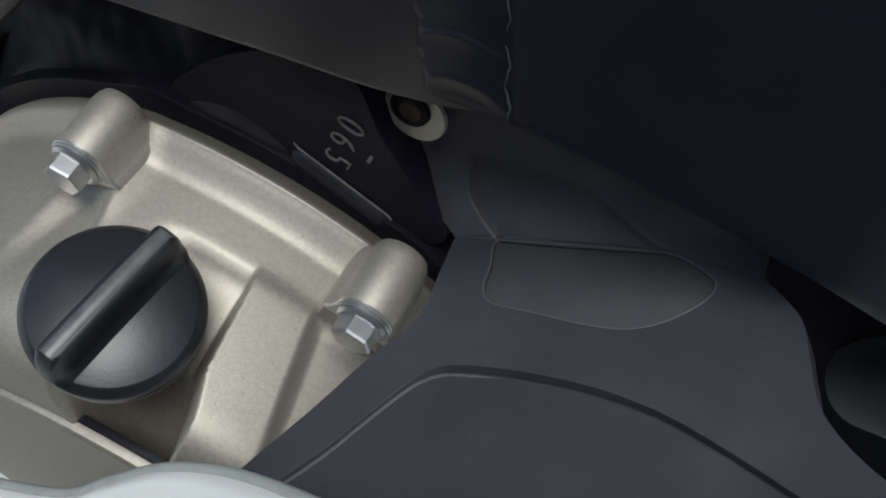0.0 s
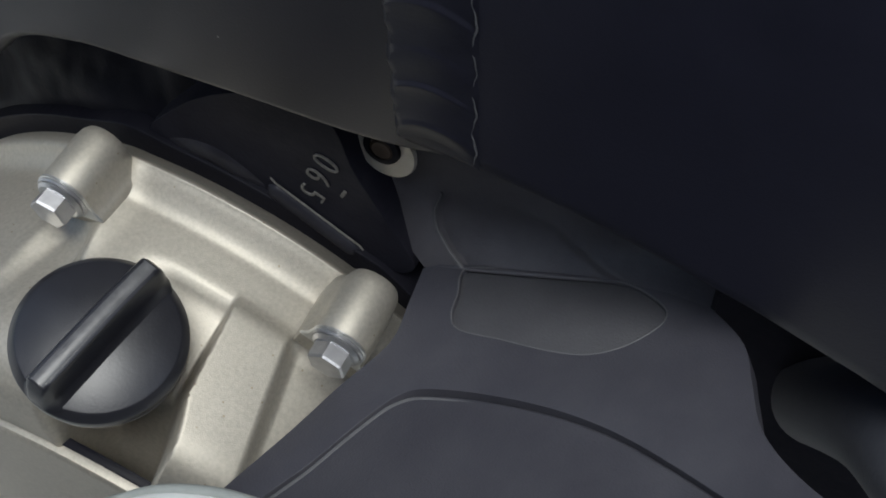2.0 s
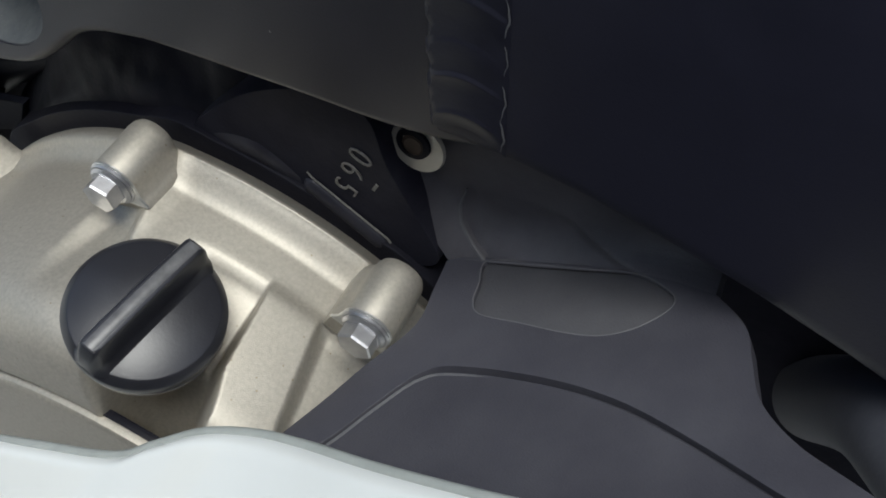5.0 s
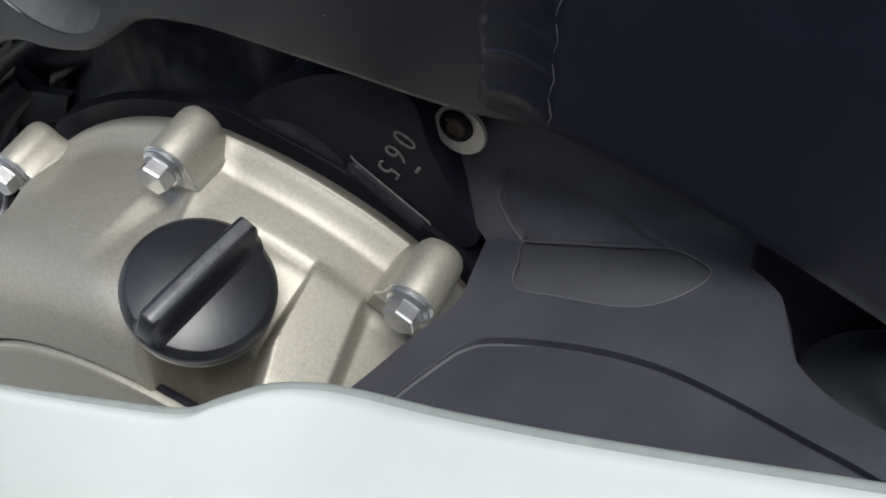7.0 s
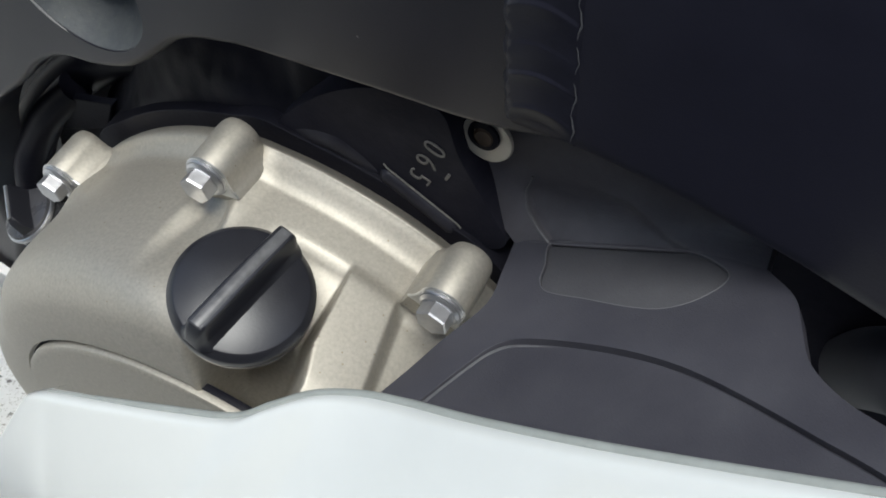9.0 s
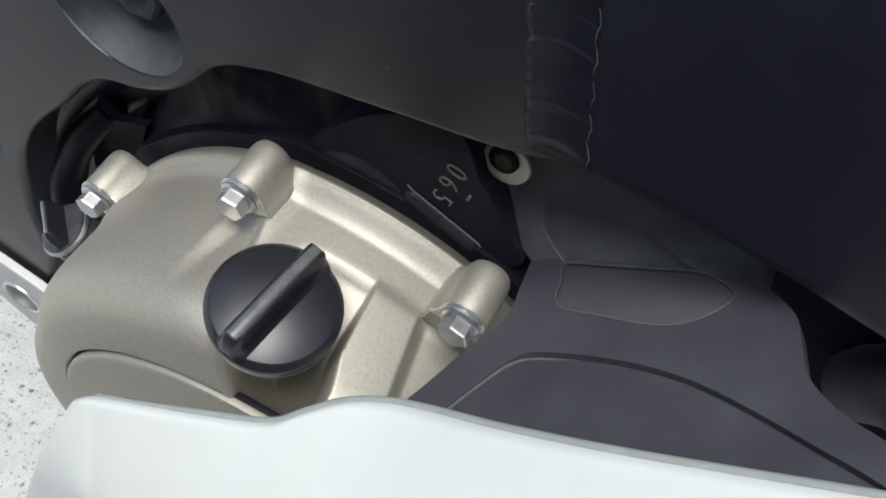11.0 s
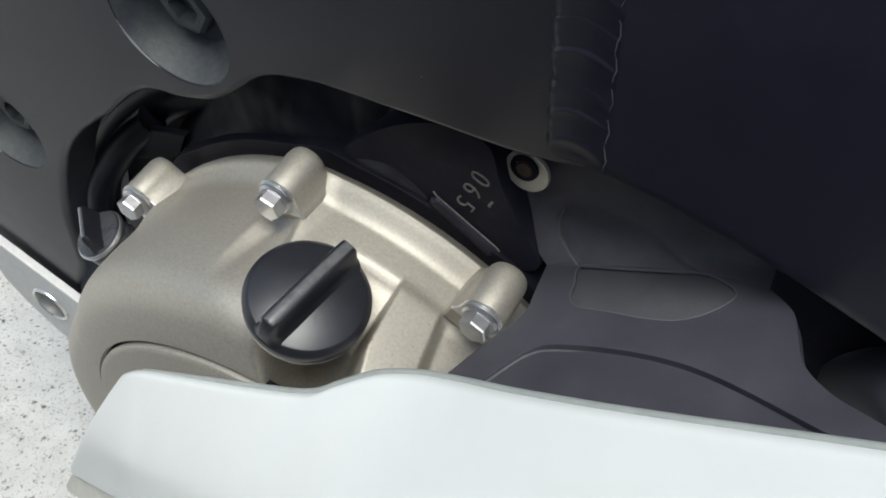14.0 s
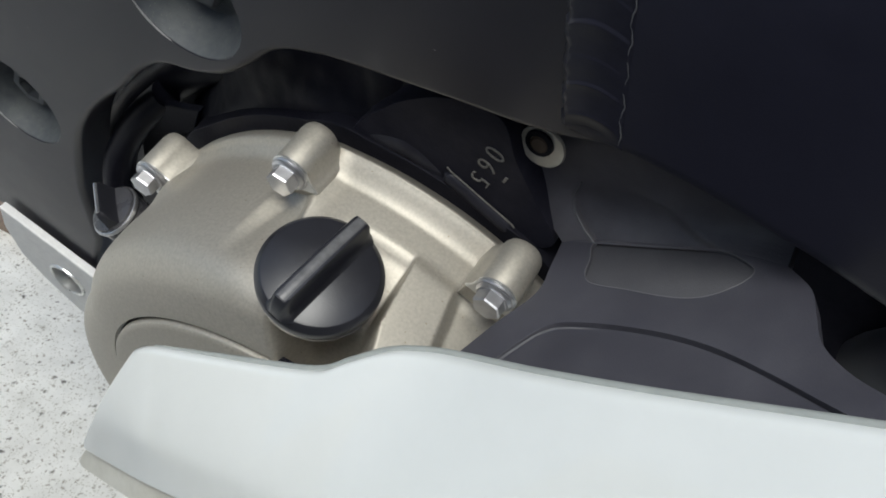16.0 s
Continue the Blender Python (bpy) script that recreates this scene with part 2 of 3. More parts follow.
def tube(points, radius, n=16, taper=None):
    """A round tube along a line of points with closed ends."""
    bm = bmesh.new()
    pts = [Vector(p) for p in points]
    rings = []
    x = None
    for i, p in enumerate(pts):
        d = (pts[min(i + 1, len(pts) - 1)] - pts[max(i - 1, 0)]).normalized()
        if x is None:
            x = d.orthogonal().normalized()
        x = (x - d * x.dot(d)).normalized()
        y = d.cross(x)
        r = radius if taper is None else radius * taper(i / (len(pts) - 1))
        rings.append([bm.verts.new(p + (x * math.cos(2 * math.pi * k / n) + y * math.sin(2 * math.pi * k / n)) * r) for k in range(n)])
    for ra, rb in zip(rings, rings[1:]):
        for k in range(n):
            bm.faces.new((ra[k], ra[(k + 1) % n], rb[(k + 1) % n], rb[k]))
    bm.faces.new(rings[0][::-1])
    bm.faces.new(rings[-1])
    bmesh.ops.recalc_face_normals(bm, faces=bm.faces)
    return bm


def sheet(rows):
    """A grid surface from rows of points."""
    bm = bmesh.new()
    vs = [[bm.verts.new(p) for p in row] for row in rows]
    for ra, rb in zip(vs, vs[1:]):
        for k in range(len(ra) - 1):
            bm.faces.new((ra[k], ra[k + 1], rb[k + 1], rb[k]))
    return bm


def slabsheet(rows, d, face):
    """A grid surface with thickness d behind the side that looks along face."""
    n, m = len(rows), len(rows[0])
    P = [[Vector(p) for p in r] for r in rows]
    back = []
    for i in range(n):
        br = []
        for j in range(m):
            a = P[min(i + 1, n - 1)][j] - P[max(i - 1, 0)][j]
            b = P[i][min(j + 1, m - 1)] - P[i][max(j - 1, 0)]
            nn = a.cross(b)
            nn = nn.normalized() if nn.length > 1e-12 else Vector(face)
            if nn.dot(Vector(face)) < 0:
                nn = -nn
            br.append(P[i][j] - nn * d)
        back.append(br)
    bm = bmesh.new()
    A = [[bm.verts.new(p) for p in r] for r in P]
    C = [[bm.verts.new(p) for p in r] for r in back]
    for i in range(n - 1):
        for j in range(m - 1):
            bm.faces.new((A[i][j], A[i][j + 1], A[i + 1][j + 1], A[i + 1][j]))
            bm.faces.new((C[i][j], C[i + 1][j], C[i + 1][j + 1], C[i][j + 1]))
    ring = [(0, j) for j in range(m)] + [(i, m - 1) for i in range(1, n)] + [(n - 1, j) for j in range(m - 2, -1, -1)] + [(i, 0) for i in range(n - 2, 0, -1)]
    for (i, j), (k, l) in zip(ring, ring[1:] + ring[:1]):
        bm.faces.new((A[i][j], A[k][l], C[k][l], C[i][j]))
    bmesh.ops.recalc_face_normals(bm, faces=bm.faces)
    return bm


# ---- ground ----
bm = bmesh.new()
bmesh.ops.create_grid(bm, x_segments=2, y_segments=2, size=400)
me = bpy.data.meshes.new("ground")
bm.to_mesh(me)
bm.free()
me.materials.append(M_CONC)
ground = new("ground", me)
ground.location = (0, 0, -0.5)
tagged(ground, "pale rough concrete ground with dark grit", "ground", kind="structure")

# Wall added out of view to shade the engine's front and its reflections.
bm = bmesh.new()
bmesh.ops.create_cube(bm, size=1.0, matrix=Matrix.Translation((2.65, -.76, .0)) @ Matrix.Diagonal((6.7, .2, 1.0, 1)))
bmesh.ops.bevel(bm, geom=list(bm.edges), offset=.01, segments=2, affect='EDGES')
me = bpy.data.meshes.new("unseen_shade_wall")
bm.to_mesh(me)
bm.free()
me.materials.append(M_WALL)
tagged(new("unseen_shade_wall", me), "plain dark wall added out of view to shade the front", "wall", kind="structure")

bm = bmesh.new()
bmesh.ops.create_cube(bm, size=1.0, matrix=Matrix.Diagonal((1.3, .11, .018, 1)))
bmesh.ops.bevel(bm, geom=list(bm.edges), offset=.002, segments=2, affect='EDGES')
me = bpy.data.meshes.new("plank")
bm.to_mesh(me)
bm.free()
me.materials.append(M_WOOD)
plank = new("plank", me)
plank.matrix_basis = pose(-1.0, .362, -.491, 0, 0, 1)
tagged(plank, "weathered brown wooden plank lying on concrete", "plank")

# ---- engine cover ----
CX, CZ = 0.004, -0.095
BOLTS = [(-49.8, 0.1212, .001), (-9.2, 0.1228, 0), (26.6, 0.123, -.002)]


def polar(th, r, y):
    a = radians(th)
    return Vector((CX + r * math.sin(a), y, CZ + r * math.cos(a)))


def rim(th):
    return 0.120 - 0.0075 * max(0.0, min(1.4, (th + 9) / 33))


# section of the cover as (depth, radius): round drum side, and flat shelf side relative to the rim
DRUM = [(.034, .1140), (.0305, .1156), (.0280, .1156), (.0258, .1136), (.0215, .1116), (.0150, .1124), (.0, .1143), (-.015, .1148), (-.025, .1130), (-.032, .1075), (-.0355, .1000), (-.037, .0925)]
SHELF = [(.034, -.007), (.0305, -.003), (.0276, .0), (.0258, -.0007), (.0202, -.0046), (.0150, -.0049), (.0, -.0040), (-.017, -.0035), (-.028, -.004), (-.0340, -.008), (-.0366, -.016), (-.037, -.024)]


def section(th, n=9):
    m = sstep(th, -12, -6)
    grow = max(0.0, -70 - th) * .00065
    R = rim(th)
    ms = [m if k < 5 else sstep(th, -12 - 3 * min(1, (k - 4) / 3) - 13 * max(0, min(1, (k - 6) / 2)), -6 + 5 * min(1, (k - 4) / 3) + 8 * max(0, min(1, (k - 6) / 2))) for k in range(12)]
    pts = [Vector(((1 - m) * a + m * c, (1 - m) * (b + grow * (1, .8, .45, 0)[max(0, k - 8)]) + m * (R + d if k < 11 else .0925), 0)) for m, (k, ((a, b), (c, d))) in zip(ms, enumerate(zip(DRUM, SHELF)))]
    out = []
    for p in spline(pts, n):
        y, r = p.x, p.y
        front = 1 - sstep(y, .006, .0095)
        back = sstep(y, -.040, -.030)
        # valley beside the filler neck, bright raised face, pocket for the right-hand bolt
        tb = 22.3 + max(0.0, .008 - y) * 110
        deep = max(0.0, min(1.0, (.008 - y) / .034))
        slope = sstep(th, 0, 6)
        riser = 1 - sstep(th, 13.3, 14.2 + 2.0 * deep)
        r -= (.0022 + .0105 * deep) * slope * riser * (1 - sstep(y, .004, .0085)) * back
        # the casting falls away to its front below the filler neck
        fall = sstep(th, 0, 6) * (1 - sstep(th, 13.3, 14.2 + 3.6 * sstep(-y, .006, .032)))
        r += fall * (1 - sstep(y, -.010, .002)) * (min(r, max(.045, .1135 - 3.0 * max(0.0, -y - .014))) - r)
        r += (.0014 + .03 * y) * (1 - riser) * (1 - sstep(th, tb - 1.0, tb + .4)) * front * back
        r -= (.0030 + .0025 * deep) * sstep(th, tb - .9, tb + 1.6) * front * back
        # hollow under the bolt head beside the round drum
        wid = max(0.0, (.010 - y) / .03)
        hollow = sstep(th, -13.4 - wid, -10.0 - wid) * (1 - sstep(th, -7.8 + 3 * wid, -5.4 + 3 * wid)) * (1 - sstep(y, .004, .0125)) * sstep(y, -.026, .004)
        r -= .0034 * hollow
        # swelling at the foot of two bosses
        r += (.0030 * math.exp(-((th + 46.3) / 2.4) ** 2) + .0014 * math.exp(-((th + 5.6) / 1.6) ** 2)) * sstep(y, -.004, .010) * (1 - sstep(y, .022, .030))
        out.append(polar(th, r, y))
    return out


cover = thing("engine_cover", (CX, 0.034, CZ), label="champagne painted cast engine side cover with three bolt bosses", category="engine cover")
bm = sheet([section(-125 + 200 * k / 800) for k in range(801)])
bmesh.ops.recalc_face_normals(bm, faces=bm.faces)
part("shell", bm, M_COVER, cover)
part("face_plate", lathe([(.0700, -.0030), (.0905, -.0026), (.0911, -.0004), (.0908, .0012), (.0900, .0019), (.0885, .0020), (.06, .004), (0, .006)], (CX, -.037, CZ), (0, -1, 0), 128), M_COVER, cover, "round face plate with a thin edge groove")
# Black ring stands for the shade in the plate's edge groove.
part("groove_shade_ring", lathe([(.0908, -.0014), (.0912, -.0009), (.0915, -.0008), (.0917, -.0012), (.0917, -.0030)], (CX, -.037, CZ), (0, -1, 0), 128), M_RUBBER, cover, "thin black ring for the shaded groove round the face plate")


def boss_section(r, grow=0.0):
    pts = [(r * math.cos(radians(a)), r * math.sin(radians(a))) for a in range(-8, 189, 7)]
    left = [(-r - .0001, -.002), (-r - .0003, -.0040), (-r - .0010, -.0056), (-r - .0017, -.0066)]
    right = [(-x, w) for x, w in left]
    return right[::-1] + pts + left


def boss(th, r0, y0, y1, w=.0067, cut=-.014, thin=False):
    """A bolt boss with flared foot, lofted along its bolt from y0 (front) to y1."""
    a = radians(th)
    rad, tan = Vector((math.sin(a), 0, math.cos(a))), Vector((math.cos(a), 0, -math.sin(a)))
    o = polar(th, r0, 0)
    sec = boss_section(w)
    sec = [(sec[0][0], cut)] + sec + [(sec[-1][0], cut)]
    rows = []
    back = (y0 + .0003, y0 + .0004, y1) if thin else (y1 - .003, y1 - .0012, y1)
    for y, k in zip((y0, y0 + (.0002 if thin else .0006), *back), (.97, 1.0, 1.0, 1.0, 1.0) if thin else (.97, 1.0, 1.03, .99, .90)):
        rows.append([o + tan * (u * k) + rad * (v * k if v > cut else v) + Vector((0, y, 0)) for u, v in sec])
    bm = sheet(rows)
    bm.verts.ensure_lookup_table()
    n = len(sec)
    bm.faces.new([bm.verts[i] for i in range(n)])
    bm.faces.new([bm.verts[4 * n + i] for i in range(n)])
    bmesh.ops.recalc_face_normals(bm, faces=bm.faces)
    return bm


for th, r, dy in BOLTS:
    part("boss", boss(th, r, .0095 + dy, .0268 + dy), M_COVER, cover)
    part("bolt_seat", boss(th, r, .0090 + dy, .0097 + dy, .0069, -.0067, True), M_ALU, cover, "bright machined boss face")
part("neck", lathe([(.0098, -.026), (.0098, -.0040), (.0178, -.0025), (.0185, -.0024), (.0185, -.0023), (.0181, -.0021), (0, -.0010)], (.0163 - .29 * .005, -.0188 + .06 * .005, .0288 - .005), (.29, -.06, 1), 72), M_COVER, cover)
# ---- cover bolts ----
def cover_bolt():
    e = new("cover_bolt")
    BASE[e] = Vector((0, 0, 0))
    part("washer", lathe([(0, 0), (.0066, 0), (.0067, .0004), (.0064, .0008), (0, .0008)], (0, 0, 0), (0, -1, 0), 40), M_STEEL, e)
    part("flange", lathe([(0, .0009), (.0060, .0009), (.0061, .0012), (.0053, .0019), (0, .0019)], (0, 0, 0), (0, -1, 0), 40), M_STEEL, e)
    hx = lathe([(0, .0014), (.0049, .0014), (.0049, .0055), (.0046, .0061), (0, .0063)], (0, 0, 0), (0, -1, 0), 6)
    part("hex_head", hx, M_STEEL, e, smooth=False)
    return tagged(e, "zinc plated flanged hex bolt in a cover boss", "bolt", "engine cover bolts")


first = cover_bolt()
for k, (th, r, dy) in enumerate(BOLTS):
    c = polar(th, r, .0090 + dy)
    m = B @ pose(c.x, c.y, c.z, 0, (24, 14, 27)[k], 0)
    if k == 0:
        first.matrix_basis = m
    else:
        copy_thing(first, m)

# ---- oil filler cap ----
CAPN = Vector((.29, -.06, 1)).normalized()
CAPC = Vector((.0163, -.0188, .0288))
cap = thing("filler_cap", CAPC - CAPN * .007, label="black plastic oil filler cap with a raised grip bar", category="oil cap")
part("cap_disc", lathe([(.0180, -.0066), (.0186, -.0062), (.0189, -.0052), (.0190, -.0024), (.0188, -.0019), (.0174, -.0003), (.0170, 0), (0, .0002)], CAPC, CAPN, 80), M_CAP, cap)
gx = Vector((-.006, -.0348, -.0039))
gx = (gx - CAPN * gx.dot(CAPN)).normalized()
gy = CAPN.cross(gx)
rows = []
for k in range(41):
    s = -1 + 2 * k / 40
    e = max(0.0, (abs(s) - .86) / .14)
    w = 1 - .45 * e ** 2
    h = .0098 * (1 - .75 * e ** 2.2) * (1 - .10 * s * s)
    row = []
    for u, v in ((-.0050, 0), (-.0038, .05), (-.0032, .25), (-.0027, .88), (-.0023, .97), (-.0016, 1), (.0016, 1), (.0022, .97), (.0026, .88), (.0033, .30), (.0042, .06), (.0054, 0)):
        row.append(CAPC + gx * (.0190 * s) + gy * (u * w) + CAPN * (h * v - (.0004 if v == 0 else 0)))
    rows.append(row)
bm = sheet(rows)
bm.verts.ensure_lookup_table()
bm.faces.new([bm.verts[i] for i in range(12)])
bm.faces.new([bm.verts[40 * 12 + i] for i in range(12)])
bmesh.ops.recalc_face_normals(bm, faces=bm.faces)
part("grip_bar", bm, M_CAP, cap)
rows = []
for k in range(25):
    s = -.88 + 1.76 * k / 24
    e = max(0.0, (abs(s) - .86) / .14)
    h = .0098 * (1 - .75 * e ** 2.2) * (1 - .10 * s * s)
    rows.append([CAPC + gx * (.0190 * s) + gy * u + CAPN * (h + d) for u, d in ((-.0018, -.0002), (-.0013, .00012), (0, .0002), (.0013, .00012), (.0018, -.0002))])
bm = sheet(rows)
bmesh.ops.recalc_face_normals(bm, faces=bm.faces)
part("grip_top", bm, M_WORN, cap, "worn greyish top of the grip bar")

# ---- black crankcase behind ----
case = thing("crankcase", (0, .08, -.10), label="satin black engine crankcase with cast figures", category="engine")
out = spline([(-.165, -.12), (-.15, -.05), (-.125, .0), (-.10, .03), (-.02, .045), (.03, .056), (.075, .060), (.10, .02), (.09, -.06), (.03, -.16), (-.09, -.17)], 6, True)
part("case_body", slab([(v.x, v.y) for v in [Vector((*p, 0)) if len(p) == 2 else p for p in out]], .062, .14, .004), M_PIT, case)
# Plain block added behind to shut out light and close gaps.
part("light_stop_block", slab([(-.36, -.30), (-.38, .16), (.55, .16), (.55, -.20), (.10, -.30)], .10, .30, .004), M_PIT, case)
# flange that carries the cover
ring = []
for k in range(61):
    th = -70 + 110 * k / 60
    R = (rim(th) if th > -9 else .120) - .0005
    bulge = sum(math.exp(-((th - b) / 4.5) ** 2) for b, _, _ in BOLTS)
    ring.append((CX + (R + .0012 + .0016 * bulge) * math.sin(radians(th)), CZ + (R + .0012 + .0020 * bulge) * math.cos(radians(th))))
ring += [(CX + .09 * math.sin(radians(40 - 110 * k / 20)), CZ + .09 * math.cos(radians(40 - 110 * k / 20))) for k in range(21)]
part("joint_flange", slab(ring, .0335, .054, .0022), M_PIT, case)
# face with the cast figures
face = spline([(-.010, .022), (.004, .041), (.020, .053), (.034, .058), (.046, .056), (.0505, .041), (.0585, .0245), (.0640, .0115), (.057, .005), (.040, .008), (.018, .018)], 6, True)
part("figure_face", slab([(v.x, v.y) for v in face], .0352, .060, .0035), M_CASE, case)
part("case_skirt", slab([(.030, .060), (.062, .058), (.078, .026), (.076, .004), (.040, .002)], .0475, .0605, .002), M_CASE, case)
a, b = Vector((.0250, .0335, .0226)), Vector((.0486, .0335, .0080))
rows = []
d = (b - a).normalized()
side = Vector((d.z, 0, -d.x))
for k in range(31):
    s = k / 30
    e = max(0.0, abs(s * 2 - 1) - .80) / .20
    w = .0026 * math.sqrt(max(0.0, 1 - e * e)) + .0002
    rows.append([a.lerp(b, s) + side * (w * math.cos(q)) + Vector((0, .0015 - .0022 * math.sin(q) * (w / .0032), 0)) for q in [math.pi * j / 10 for j in range(11)]])
bm = sheet(rows)
bmesh.ops.recalc_face_normals(bm, faces=bm.faces)
part("cast_rib", bm, M_FLANGE, case)
# Worn casting edge; its highlight is put into the pale colour.
part("worn_lit_edge", tube([(.0264, .0346, .0266), (.0275, .0346, .0252), (.034, .0346, .0212), (.042, .0346, .0163), (.0492, .0346, .0119), (.0500, .0346, .0106)], .00028, 8), M_MARK, case, "worn casting edge with its highlight in the colour")
# cast figures: text runs down the face
tx = Vector((-.0066, 0, -.0137)).normalized()
ty = Vector((-tx.z, 0, tx.x))


def figure(text, at, size, material):
    cu = bpy.data.curves.new("figure", 'FONT')
    cu.body, cu.size, cu.extrude, cu.offset = text, size, .0002, -.00016
    cu.align_x, cu.align_y = 'CENTER', 'CENTER'
    cu.resolution_u = 3
    tmp = bpy.data.objects.new("figure", cu)
    me = bpy.data.meshes.new_from_object(tmp)
    bm = bmesh.new()
    bm.from_mesh(me)
    bpy.data.objects.remove(tmp)
    bpy.data.meshes.remove(me)
    m = Matrix.Identity(4)
    for r in range(3):
        m[r][0], m[r][1], m[r][2] = tx[r], ty[r], (0, -1, 0)[r]
    bm.transform(Matrix.Translation(at) @ m)
    return part("cast_figure", bm, material, case, smooth=False)


for ch, p in (("5", (0.0375, .0349, 0.0268)), ("6", (0.0402, .0349, 0.0345)), ("0", (0.0430, .0349, 0.0413)), ("-", (0.0477, .0349, 0.0310))):
    figure(ch, p, .0132 if ch == "-" else .0100, M_MARK)
# pipes and lumps in the dark behind the cover
part("breather_pipe", tube(spline([(-.19, .056, -.145), (-.182, .054, -.11), (-.166, .055, -.076), (-.135, .057, -.036), (-.10, .06, -.008), (-.05, .062, .014), (.0, .066, .028), (.04, .07, .04)], 8), .0095, 20), M_RUBBER, case, "black rubber pipe")
part("drain_pipe", tube(spline([(-.150, .030, -.088), (-.146, .034, -.066), (-.140, .038, -.052), (-.128, .042, -.034), (-.115, .048, -.020)], 8), .0065, 16), M_RUBBER, case, "black rubber pipe")
part("joint_barrel", tube([polar(th, rim(th) + .0035 - .004 * abs(th - 3) / 9, .0405) for th in [-6 + 18 * k / 24 for k in range(25)]], .0066, 18, lambda t: .55 + .45 * math.sin(math.pi * t) ** .6), M_FLANGE, case)
part("dowel_dome", lathe([(.0068, -.008), (.0068, -.0012), (.0060, .0004), (.0042, .0013), (0, .0016)], (-0.0116, .0385, 0.0197), (0, -1, .25), 32), M_PIT, case, "dusty round casting boss")
part("vent_hose", tube(spline([(-.020, .046, -.002), (-.0125, .047, .0095), (-.0008, .049, .031), (.0123, .053, .0446), (.022, .060, .052)], 8), .0062, 18), M_RUBBER, case, "black rubber hose")
part("vent_hose", tube(spline([(-.004, .046, .010), (.0012, .047, .0187), (.010, .049, .033), (.021, .052, .0419), (.036, .058, .050)], 8), .0058, 18), M_RUBBER, case, "black rubber hose")
# rough shoulder of the casting above the joint
rows = []
for k in range(141):
    th = -66 + 78 * k / 140
    R = rim(th) if th > -9 else .120
    row = []
    for j in range(33):
        u = j / 32
        wide = .018 + .030 * sstep(th, -46, -24)
        p = polar(th, R - .004 + wide * u - .003 * u * u, .0365 + (.020 + .006 * sstep(th, -46, -24)) * u ** 1.3)
        q = noise.noise(p * 60) * .0030 + noise.noise(p * 190) * .0005
        row.append(p + Vector((0, -1, .6)) * q * sstep(u, 0, .3))
    rows.append(row)
bm = sheet(rows)
bmesh.ops.recalc_face_normals(bm, faces=bm.faces)
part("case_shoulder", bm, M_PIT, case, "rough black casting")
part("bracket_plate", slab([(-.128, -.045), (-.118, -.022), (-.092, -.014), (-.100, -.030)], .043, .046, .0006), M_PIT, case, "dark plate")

# ---- frame ----
frame_ob = thing("motorcycle_frame", (-.05, .03, .2), label="dark grey anodised aluminium frame with a weld seam", category="frame")
edge = [(.0850, .0745), (.0720, .0705), (.057, .0682), (.038, .0674), (.0160, .0660), (-.004, .0648), (-.0135, .0628), (-.0215, .0606), (-.0295, .0563), (-.0365, .0497), (-.0430, .0436), (-.0515, .0372), (-.0605, .0335), (-.0690, .0311), (-.0765, .0302), (-.0852, .0266), (-.0965, .0180), (-.109, .0044), (-.128, -.013), (-.1439, -.0318), (-.1555, -.0534), (-.1664, -.0821), (-.1700, -.10), (-.1740, -.128), (-.1867, -.1534), (-.1903, -0.1682), (-.2405, -0.1455), (-.33, -0.1100), (-.40, .05), (-.40, .19), (.0850, .19)]
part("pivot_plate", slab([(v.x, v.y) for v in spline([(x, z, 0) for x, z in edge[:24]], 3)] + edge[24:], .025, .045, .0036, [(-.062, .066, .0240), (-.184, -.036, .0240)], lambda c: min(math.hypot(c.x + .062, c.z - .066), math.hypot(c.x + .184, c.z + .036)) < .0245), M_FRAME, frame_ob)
edge2 = [(.0717, .0730), (.0876, .0728), (.1040, .0705), (.1184, .0672), (.1378, .0620), (.1587, .0545), (.22, .029), (.40, -.06), (.55, -.06), (.55, .19), (.0717, .19)]
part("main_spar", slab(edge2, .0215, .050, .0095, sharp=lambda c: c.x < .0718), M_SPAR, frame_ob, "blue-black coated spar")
rows = []
for k in range(420):
    z = .0785 + .1115 * k / 419
    ph = (z / .0094 + .07 * math.sin(z * 260)) % 1.0
    wob = (.0005 + .0003 * math.sin(z * 410)) * ph ** 2 * (1 - sstep(ph, .85, 1.0))
    side_w = .0003 * math.sin(z * 620) + .0002 * math.sin(z * 1450)
    full = sstep(z, .0775, .085)
    rows.append([(.0690 + side_w + (.0182 - 1.5 * side_w) * u, .0254 - .0048 * sstep(u, -.06, .18) + .0010 * u - full * (.0012 + wob) * max(0.0, math.sin(math.pi * u)) ** .7, z + .0045 * math.sin(math.pi * u)) for u in [j / 18 for j in range(19)]])
bm = sheet(rows)
bmesh.ops.recalc_face_normals(bm, faces=bm.faces)
# Unseen slab added overhead to keep light out of the gap behind.
bm2 = bmesh.new()
bmesh.ops.create_cube(bm2, size=1.0, matrix=Matrix.Translation((.075, .205, .183)) @ Matrix.Diagonal((.95, .22, .012, 1)))
bmesh.ops.bevel(bm2, geom=list(bm2.edges), offset=.002, segments=2, affect='EDGES')
part("light_stop_slab", bm2, M_FRAME, frame_ob)
part("weld_bead", bm, M_WELD, frame_ob, "rippled weld bead")
part("weld_toe", tube([(.0864 + .0004 * math.sin(z * 620) + .0001 * math.sin(z * 1900), .0212, z) for z in [.080 + .11 * k / 150 for k in range(151)]], .00022, 8, lambda t: .35 + .65 * abs(math.sin(37 * t) * math.sin(11 * t + 1))), M_RIM, frame_ob, "bright worn weld edge")
